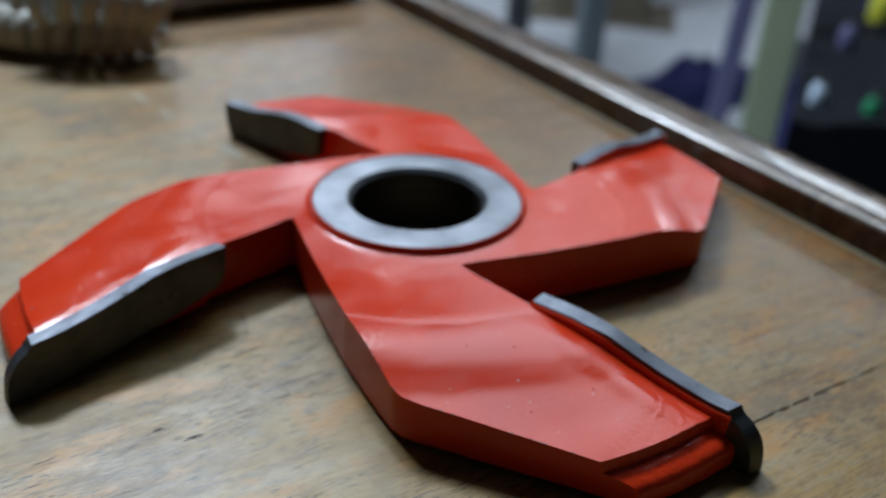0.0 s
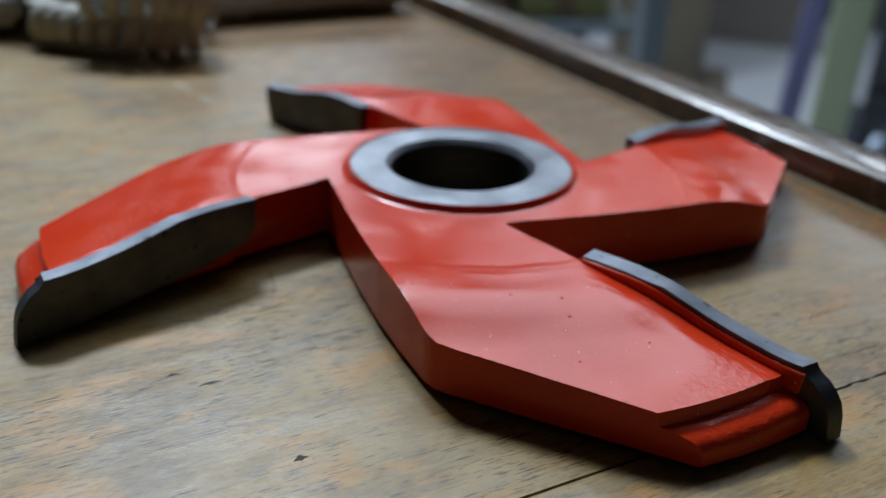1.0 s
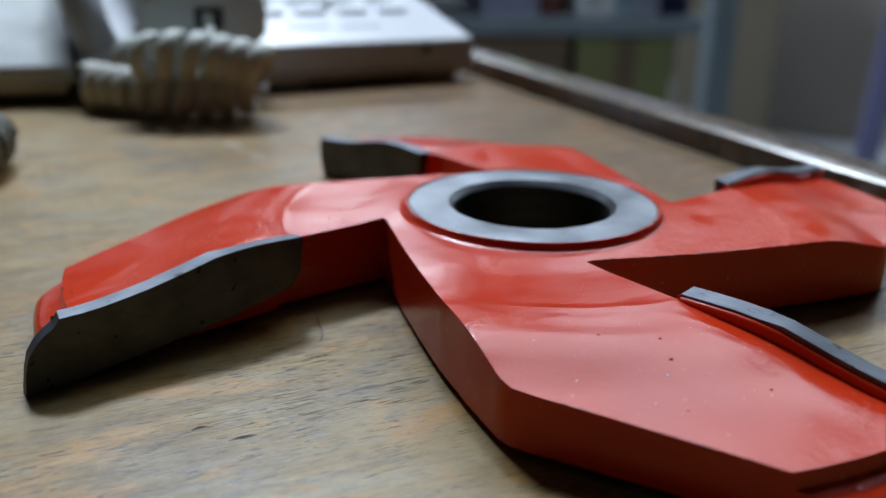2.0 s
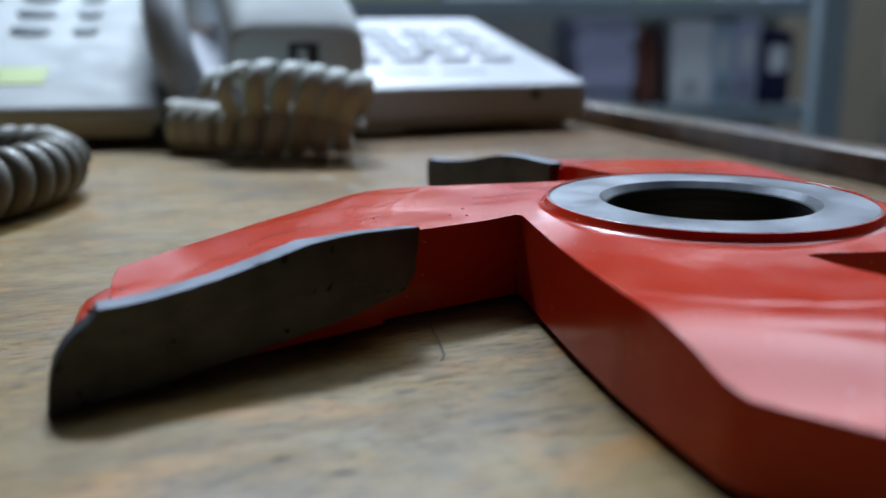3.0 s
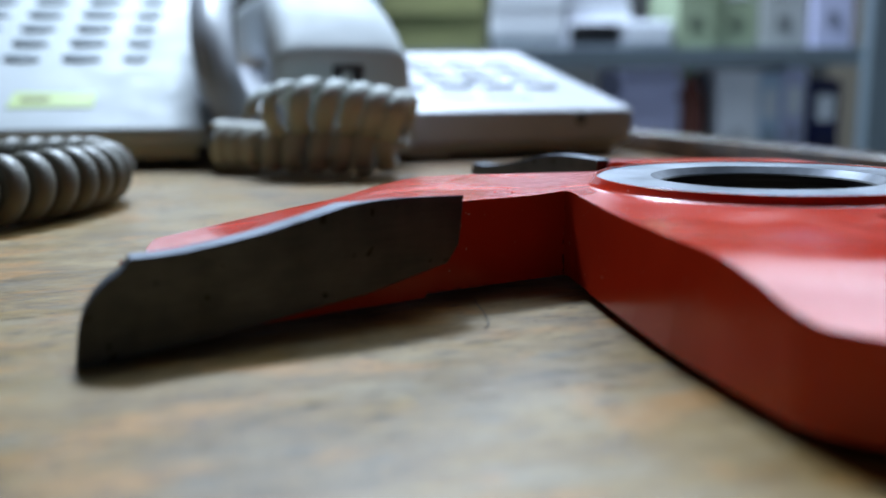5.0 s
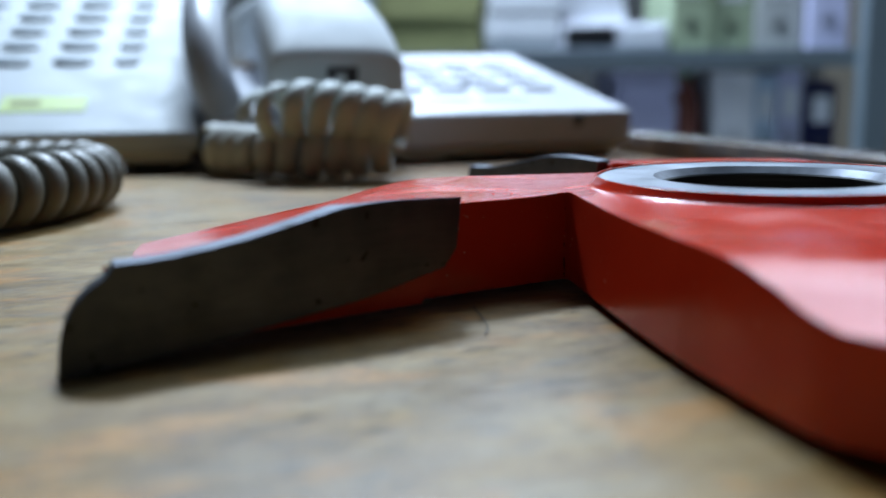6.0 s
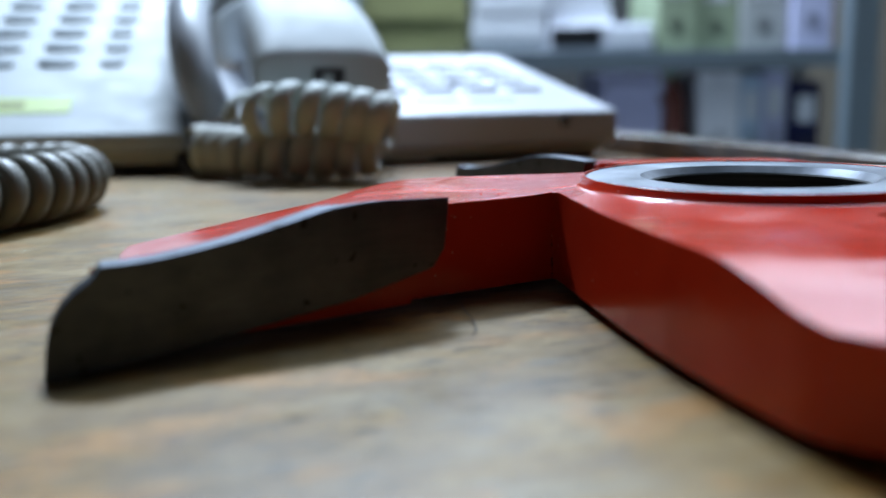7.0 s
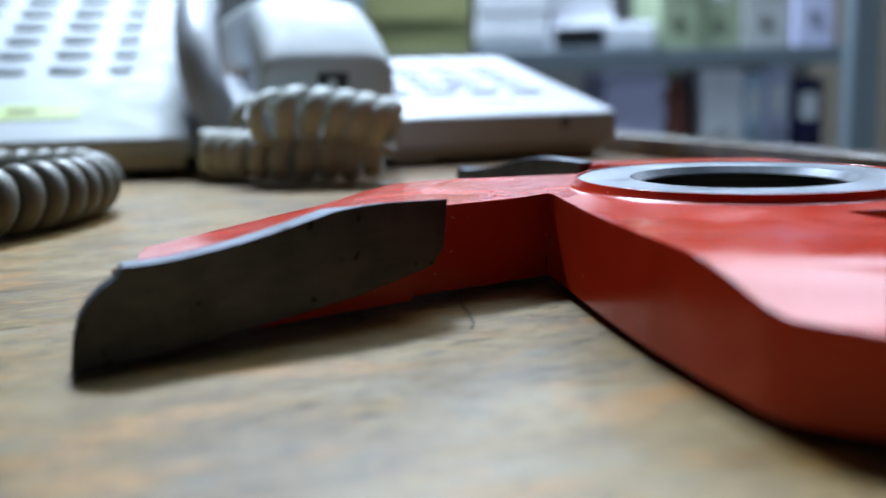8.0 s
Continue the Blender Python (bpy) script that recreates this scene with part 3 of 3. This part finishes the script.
part("plug", box(-1.5, 2.2, -3.5, 2, 31, 40, 0.6), WHITE, hs)

cord = thing("coiled_cord", "grey coiled telephone cord heaped in two strands", "cord", 0, 0, 0)
part("upper_strand", coil([(-60, 226, 23), (-53, 217, 26), (-42, 211, 26.8), (-29, 206, 25.4), (-17, 202, 23), (-11, 200, 20.6)], 8.9, (1.6, 3.9),
                          [8.6, 9.8, 9.6, 8.6, 8.0, 7.8]), CORD, cord, "", 60)
part("lower_strand", coil([(-13, 205, 12.5), (-20, 209, 10.8), (-32, 215, 10.4), (-47, 221, 10.4), (-60, 229, 10.4), (-69, 239, 10.6), (-76, 248, 11)], 8.4, (1.6, 4.0),
                          [8.6, 8.8, 9.4, 8.8, 7.8, 7.2]), LOWER_CORD, cord, "", 60)
part("lead", tube(spline([(-24.6, 246, 37), (-25, 241, 34), (-27, 231, 32), (-30, 219, 29)], 12), 1.7), CORD, cord, "", 60)

cord2 = thing("coiled_cord", "dark olive-grey coiled telephone cord bent in a hairpin", "cord", 0, 0, 0)
part("near_strand", coil([(-250, 56, 9.6), (-200, 74, 9.6), (-164, 92, 9.6), (-140, 114, 9.6), (-123, 140, 9.6), (-118, 160, 9.6)], 6.8, (2.6, 3.6),
                         [8.8, 8.8, 8.6, 8.2, 7.6]), DARK_CORD, cord2, "", 60)
part("far_strand", coil([(-118, 160, 9.6), (-123, 177, 9.6), (-138, 188, 9.6), (-164, 196, 9.6), (-204, 206, 9.6)], 6.8, (2.6, 3.6),
                        [7.6, 7.6, 8, 8.6]), DARK_CORD, cord2, "", 60)

# ---- far things: local x to the side, y away, z up from the desk's height, origin near the desk ----
def far_thing(name, label, category, group=""):
    return thing(name, label, category, -106, -145, 0, -17.4, group)


rack = far_thing("steel_rack", "slate grey steel storage rack with loaded shelves", "rack")
for x, y in ((-170, 2000), (864, 1900), (-170, 2400), (864, 2400)):
    part("post", box(x - 22, x + (36 if x > 500 else 20), y - 22, y + 22, -760, 420, 2), RACK, rack)
for z in (-640, -330, -122, 92):
    part("shelf", box(-175, 860, 1925, 2420, z - 24, z, 3), RACK, rack)
for z in (-122, 92):
    part("shelf_lip", box(-175, 860, 1918, 1924, z - 34, z + 2, 1), RACK, rack)


def stack(name, label, category, x0, x1, y0, depth, z0, z1, material, sheets=5, group=""):
    """A pile or row of papers: uneven leaves one on another."""
    ob = far_thing(name, label, category, group)
    h = (z1 - z0) / sheets
    for i in range(sheets):
        o = random.uniform(-6, 6)
        part("sheaf", box(x0 + o, x1 + o, y0 + random.uniform(0, 10), y0 + depth, z0 + i * h + 0.4, z0 + (i + 1) * h, 1.5), material, ob)
    return ob


def binder(label, x0, x1, y0, z0, z1, material):
    ob = far_thing("file_box", label, "file box", "files on the rack")
    part("cover", box(x0, x1, y0, y0 + 260, z0, z1, 3), material, ob)
    part("spine_label", box(x0 + (x1 - x0) * 0.2, x1 - (x1 - x0) * 0.2, y0 - 1.5, y0 - 0.2, z0 + (z1 - z0) * 0.45, z0 + (z1 - z0) * 0.8), PAPER, ob)
    part("pull_ring", lathe([(9, -1), (12, -1), (12, 1), (9, 1)], 20), DARK, ob).matrix_basis = pose((x0 + x1) / 2 * MM, (y0 - 1.5) * MM, (z0 + (z1 - z0) * 0.22) * MM, 90)
    return ob


olive = far_thing("cardboard_box", "olive green cardboard box on the rack", "box")
part("carton", box(-130, 98, 2060, 2330, 92.5, 340, 4), OLIVE, olive)
part("flap", box(-128, 96, 2052, 2059, 172, 282, 1), OLIVE, olive)
stack("paper_pile", "tall pile of white paper on a steel shelf", "paper", 108, 250, 1960, 300, 92, 340, PAPER, 9)
stack("paper_pile", "pile of white paper on a steel shelf", "paper", 262, 390, 1990, 300, 152, 340, PAPER, 6)
radio = far_thing("desk_printer", "grey office device with a dark opening", "printer")
part("case", box(256, 470, 1945, 2250, 92, 150, 6), LILAC, radio)
part("opening", box(262, 362, 1942, 1946, 104, 144, 2), BLACK, radio, "black front opening")
part("panel", box(376, 462, 1942, 1946, 104, 142, 2), PALE_KEY, radio)
binder("pale green file box standing on the shelf", 480, 560, 1960, 92, 340, GREEN_POST)
binder("pale green file box standing on the shelf", 564, 650, 1975, 92, 320, GREEN_POST)
binder("pale grey file box standing on the shelf", 654, 748, 1965, 92, 330, FRAME_WHITE)
binder("lavender file box standing on the shelf", 754, 836, 1950, 92, 360, LAVENDER)
stack("paper_pile", "lavender-white papers stacked under a shelf", "paper", 370, 490, 1950, 300, -122, 54, LAVENDER, 8)
pot = far_thing("bottle", "dark green and rust-brown bottle on the shelf", "bottle")
part("glass", lathe([(0.2, -122), (26, -122), (28, -110), (28, -6), (14, 24), (11, 44), (0.2, 44)], 24, False), RUST, pot, "", 40).matrix_basis = pose(0.518, 1.98, 0)
part("cap", lathe([(0.2, 42), (13, 42), (13, 50), (0.2, 50)], 24, False), GREEN, pot).matrix_basis = pose(0.518, 1.98, 0)
binder("white file box standing on the shelf", 568, 652, 1950, -122, 50, PAPER)
binder("pale blue file box standing on the shelf", 656, 700, 1960, -122, 44, SKY_PAPER)
binder("lavender file box standing on the shelf", 704, 756, 1965, -122, 52, LAVENDER)
binder("navy file box standing on the shelf", 760, 822, 1955, -122, 30, NAVY)
for x0, x1, m, l in ((110, 330, OLIVE, "olive brown carton on a low shelf"), (350, 560, BROWN, "brown carton on a low shelf"), (580, 800, OLIVE, "dark olive carton on a low shelf")):
    c = far_thing("cardboard_box", l, "box", "cartons on the rack")
    part("carton", box(x0, x1, 1960, 2330, -330, -165, 4), m, c)
    part("tape", box((x0 + x1) / 2 - 24, (x0 + x1) / 2 + 24, 1958.6, 1959.6, -320, -170), BROWN, c)


def upright(name, label, category, x, y, w, d, z1, material, rz=0.0, lean=0.0):
    ob = thing(name, label, category, x, y, -760, rz)
    post = part("post", box(-w / 2, w / 2, -d / 2, d / 2, 8, 760 + z1, 3), material, ob)
    if lean:
        post.matrix_basis = pose(0, 0, 0, 0, lean)
    part("foot", box(-w * 0.8, w * 0.8, -d * 0.8, d * 0.8, 0, 9, 2), material, ob)
    return ob


upright("green_post", "pale green painted steel post standing on the floor", "post", 1309, 906, 66, 56, 420, GREEN_POST, -50)
upright("broom_handle", "violet-blue broom stick leaning on the rack", "broom", 1549, 1222, 46, 40, 100, STICK, -45, 3)
upright("wall_panel", "beige-grey upright board standing on the floor", "board", 2870, 2600, 520, 40, 500, BEIGE, -48)
upright("cabinet", "dark brown wooden cabinet behind the rack", "cabinet", 2150, 2330, 320, 220, 300, DARK_OLIVE, -44)
upright("steel_cabinet", "dark grey steel cabinet", "cabinet", 2450, 1350, 500, 400, 300, DARK, -60)


def cloth_heap(name, label, category, x, y, w, d, h, material, seed):
    ob = thing(name, label, category, x, y, -760)
    n = 28
    verts, faces = [], []
    for i in range(n + 1):
        for j in range(n + 1):
            u, v = i / n * 2 - 1, j / n * 2 - 1
            fall = max(0.0, 1 - (u * u + v * v)) ** 0.6
            bump_ = 0.6 + 0.8 * noise.noise((u * 2.2 + seed, v * 2.2, seed))
            verts.append((u * w / 2 * (1 + 0.15 * noise.noise((u * 3, v * 3, seed))), v * d / 2, 2 + h * fall * bump_))
    for i in range(n):
        for j in range(n):
            a = i * (n + 1) + j
            faces.append((a, a + 1, a + n + 2, a + n + 1))
    part("cloth", mesh(verts, faces), material, ob, "", 60)
    return ob


cloth_heap("cloth_heap", "blue cloth lying crumpled on the floor", "cloth", 1910, 1570, 400, 300, 110, BLUE_CLOTH, 1.3)
cloth_heap("sack", "dark navy sack slumped on the floor", "sack", 1930, 1020, 640, 560, 440, NAVY, 4.1)
trolley = thing("tool_trolley", "dark steel tool trolley under an added near-black sheet", "trolley", 1290, 720, -760, 36)
part("tray", box(-340, 340, -220, 75, 400, 420, 3), DARK, trolley)
part("tray", box(-340, 340, -220, 75, 120, 140, 3), DARK, trolley)
for x in (-325, 325):
    for y in (-205, 60):
        part("leg", box(x - 12, x + 12, y - 12, y + 12, 0, 400, 2), DARK, trolley)
# near-black sheet added over the tray so its lit top stays dark
drape_verts, drape_faces = [], []
for i in range(33):
    for j in range(17):
        u, v = i / 32, j / 16
        z = 424 + 34 * abs(noise.noise((u * 5.1, v * 3.3, 7.7))) + 10 * noise.noise((u * 14, v * 9, 2.0))
        drop = 190 * max(0, 2 - j) / 2 + 150 * max(0, 2 - i) / 2
        x = -350 + 2 * i if i < 2 else -345 + 23.4 * (i - 2)
        y = -231 + 2 * j if j < 2 else -226 + 22.2 * (j - 2)
        drape_verts.append((x, y, max(z, 422) - drop))
for i in range(32):
    for j in range(16):
        a = i * 17 + j
        drape_faces.append((a, a + 1, a + 18, a + 17))
drape = tagged(part("darkening_sheet", mesh(drape_verts, drape_faces), DARK_SHEET, None, "", 60), "near-black sheet added to keep the trolley top dark", "cloth")
drape.matrix_world = trolley.matrix_world
for x, y, grow, m, l in ((1040, 606, 0.9, SKY_PAPER, "pale blue plastic bottle"), (1061, 530, 0.9, GREEN, "green plastic bottle"), (1317, 770, 1.1, STICK, "violet-blue plastic bottle"),
                         (1535, 860, 1.7, YELLOW, "yellow plastic bottle")):
    c = thing("bottle", l + " standing on the trolley", "bottle", x, y, -340, group="bottles on the trolley")
    c.scale = (0.8 * grow, 0.8 * grow, grow)
    part("flask", lathe([(0.2, 0), (15, 0), (17, 4), (17, 34), (10, 44), (6, 48), (0.2, 48)], 24, False), m, c, "", 40)
    part("cap", lathe([(0.2, 47), (7, 47), (7, 56), (0.2, 56)], 20, False), BLACK, c, "", 40)

# ---- marks on the desk ----


def nib(x, y, size, material, k):
    """A small lump or speck in the paint of wing k, at (x, y) of the first wing."""
    r = math.hypot(x, y)
    a0, a1, a = trail_angle(r), lead_angle(r), math.degrees(math.atan2(y, x)) % 360
    f = (a - a0) / (a1 - a0)
    z = wing_height(r, 1 - f, (a1 - a0) * (1 - f) * r * 0.01745)
    lump = lathe([(0.02, z - 0.2), (size, z - 0.1), (size * 0.8, z + size * 0.35), (0.02, z + size * 0.6)], 10, False)
    bmesh.ops.transform(lump, matrix=Matrix.Translation((x * MM, y * MM, 0)) @ Matrix.Diagonal((1.3, 0.8, 1, 1)), verts=lump.verts)
    part("paint_nib", lump, material, cutter, "", 40).matrix_basis = pose(0, 0, 0, 0, 0, 90 * k)


nib(-2.4, -105.3, 0.32, BLACK, 3)
nib(-20.3, -79.0, 0.22, PAPER, 0)
for k in range(4):
    for i in range(7):
        q = random.uniform(44, 92)
        w = radians(lead_angle(q) - random.uniform(7, 22))
        nib(q * math.cos(w), q * math.sin(w), random.uniform(0.15, 0.38), RED_INNER, k)

hair = tagged(part("hair", tube(spline([(-54.9, 1.5, 0.12), (-56.1, -2.9, 0.3), (-57.2, -9, 0.5), (-58.4, -14.5, 0.4), (-59.7, -16.9, 0.12)], 10), 0.1, 6), BLACK),
              "fine dark hair lying on the desk", "hair")
nail = tagged(part("wire_scrap", tube(spline([(140.5, 6, 10.5), (134, -13, 10.7), (127.5, -32, 10.3)], 8), 0.3, 8), STEEL), "thin pale metal wire lying on the rim", "wire")


def streak(knots, widths, name, label, material=FILLER, z=0.03):
    """A flat scuff on the lacquer with an uneven outline."""
    line = spline(knots, 16)
    verts, faces = [], []
    for i, q in enumerate(line):
        d = (line[min(i + 1, len(line) - 1)] - line[max(i - 1, 0)]).normalized()
        side = Vector((-d.y, d.x, 0))
        u = i / (len(line) - 1) * (len(widths) - 1)
        j = min(int(u), len(widths) - 2)
        w = (widths[j] + (widths[j + 1] - widths[j]) * (u - j)) * (0.7 + 0.6 * abs(noise.noise((i * 0.7, q.x, q.y))))
        verts += [tuple(q + side * w), tuple(q - side * w)]
        if i:
            a = 2 * i
            faces.append((a - 2, a - 1, a + 1, a))
    bm = mesh([(x, y, z) for x, y, _ in verts], faces)
    return tagged(part(name, bm, material), label, "scuff", kind="structure")


SCUFF = paint("faint_scuff", (0.25, 0.22, 0.15), (0.17, 0.12, 0.06), 0.6, 220)
for y0, y1, w in ((190, 172, 1.0), (168, 150, 1.5), (146, 128, 1.3), (120, 108, 1.0), (103, 84, 2.4)):
    x = lambda y: -42 + (190 - y) * 0.205 + 1.2 * noise.noise((y * 0.1, 2.0, 0.0))
    streak([(x(y0), y0, 0), (x((y0 + y1) / 2), (y0 + y1) / 2, 0), (x(y1), y1, 0)], [0.15, w, w * 0.8, 0.2], "trim_scuff", "pale scuff worn into the lacquer", SCUFF)
for k in range(46):
    y = random.gauss(-78, 16)
    x, ln = random.uniform(35, 118), random.uniform(4, 22)
    if abs(y + 104) > 1.5:
        streak([(x, y, 0), (x + ln / 2, y + random.uniform(-0.6, 0.6), 0), (x + ln, y + random.uniform(-1, 1), 0)], [0.04, random.uniform(0.08, 0.3), 0.04],
               "trim_scratch", "fine scratch along the wood grain", random.choice((SCUFF, CRACK, CRACK, FILLER)))
for x, y, ln, w, m in ((-130, 12.4, 7, 0.45, CRACK), (-121, 0.2, 4, 0.2, CRACK), (-86, -48, 5, 0.5, CRACK), (-91, -42, 3, 0.6, CRACK), (-77, -78, 3, 0.9, CRACK),
                       (-58, -40, 14, 0.2, CRACK), (-66, -24, 8, 0.2, CRACK), (-52, -30, 10, 0.25, CRACK), (-150, 60, 16, 0.6, SCUFF), (-110, 90, 22, 0.8, SCUFF)):
    streak([(x, y, 0), (x + ln / 2, y + 0.4, 0), (x + ln, y + 0.2, 0)], [0.05, w, 0.05], "trim_scratch", "short dark nick in the wood grain", m)

# open pores of the worn wood: short dark slits along the grain
slits = random.Random(5)
pore_verts, pore_faces = [], []
for k in range(620):
    if k < 260:
        x, y = slits.gauss(-56, 14), slits.gauss(-28, 16)
    else:
        x, y = slits.uniform(-190, 118), slits.uniform(-165, 30)
    ln, w, lean = slits.uniform(1.0, 5.5), slits.uniform(0.04, 0.11), slits.uniform(-0.07, 0.07)
    a = len(pore_verts)
    for f, g in ((0, 0.1), (0.3, 1.0), (0.7, 0.8), (1.0, 0.1)):
        bend = slits.uniform(-0.05, 0.05)
        pore_verts += [(x + ln * f, y + ln * f * lean + w * g + bend, 0.022), (x + ln * f, y + ln * f * lean - w * g + bend, 0.022)]
    pore_faces += [(a, a + 1, a + 3, a + 2), (a + 2, a + 3, a + 5, a + 4), (a + 4, a + 5, a + 7, a + 6)]
tagged(part("trim_pores", mesh(pore_verts, pore_faces), CRACK), "short dark open pores in the worn wood grain", "scuff", kind="stuff")

# crumbs of filler left in the open joint, and pale rubbed scratches beside it
crumbs = random.Random(11)
for k in range(16):
    x, ln = crumbs.uniform(28, 116), crumbs.uniform(2, 7)
    y = -103.9 + crumbs.uniform(-0.5, 0.5)
    streak([(x, y, 0), (x + ln / 2, y + crumbs.uniform(-0.2, 0.2), 0), (x + ln, y, 0)], [0.1, crumbs.uniform(0.2, 0.5), 0.1], "trim_crumb", "pale filler crumb in the open joint", FILLER, 0.05)
for k in range(30):
    x, y, ln = crumbs.uniform(40, 112), -100 + crumbs.expovariate(0.12), crumbs.uniform(5, 26)
    streak([(x, y, 0), (x + ln / 2, y + crumbs.uniform(-0.8, 0.8), 0), (x + ln, y + crumbs.uniform(-1, 1), 0)], [0.03, crumbs.uniform(0.08, 0.22), 0.03],
           "trim_scratch", "pale scratch rubbed into the lacquer", crumbs.choice((SCUFF, FILLER, CRACK)))
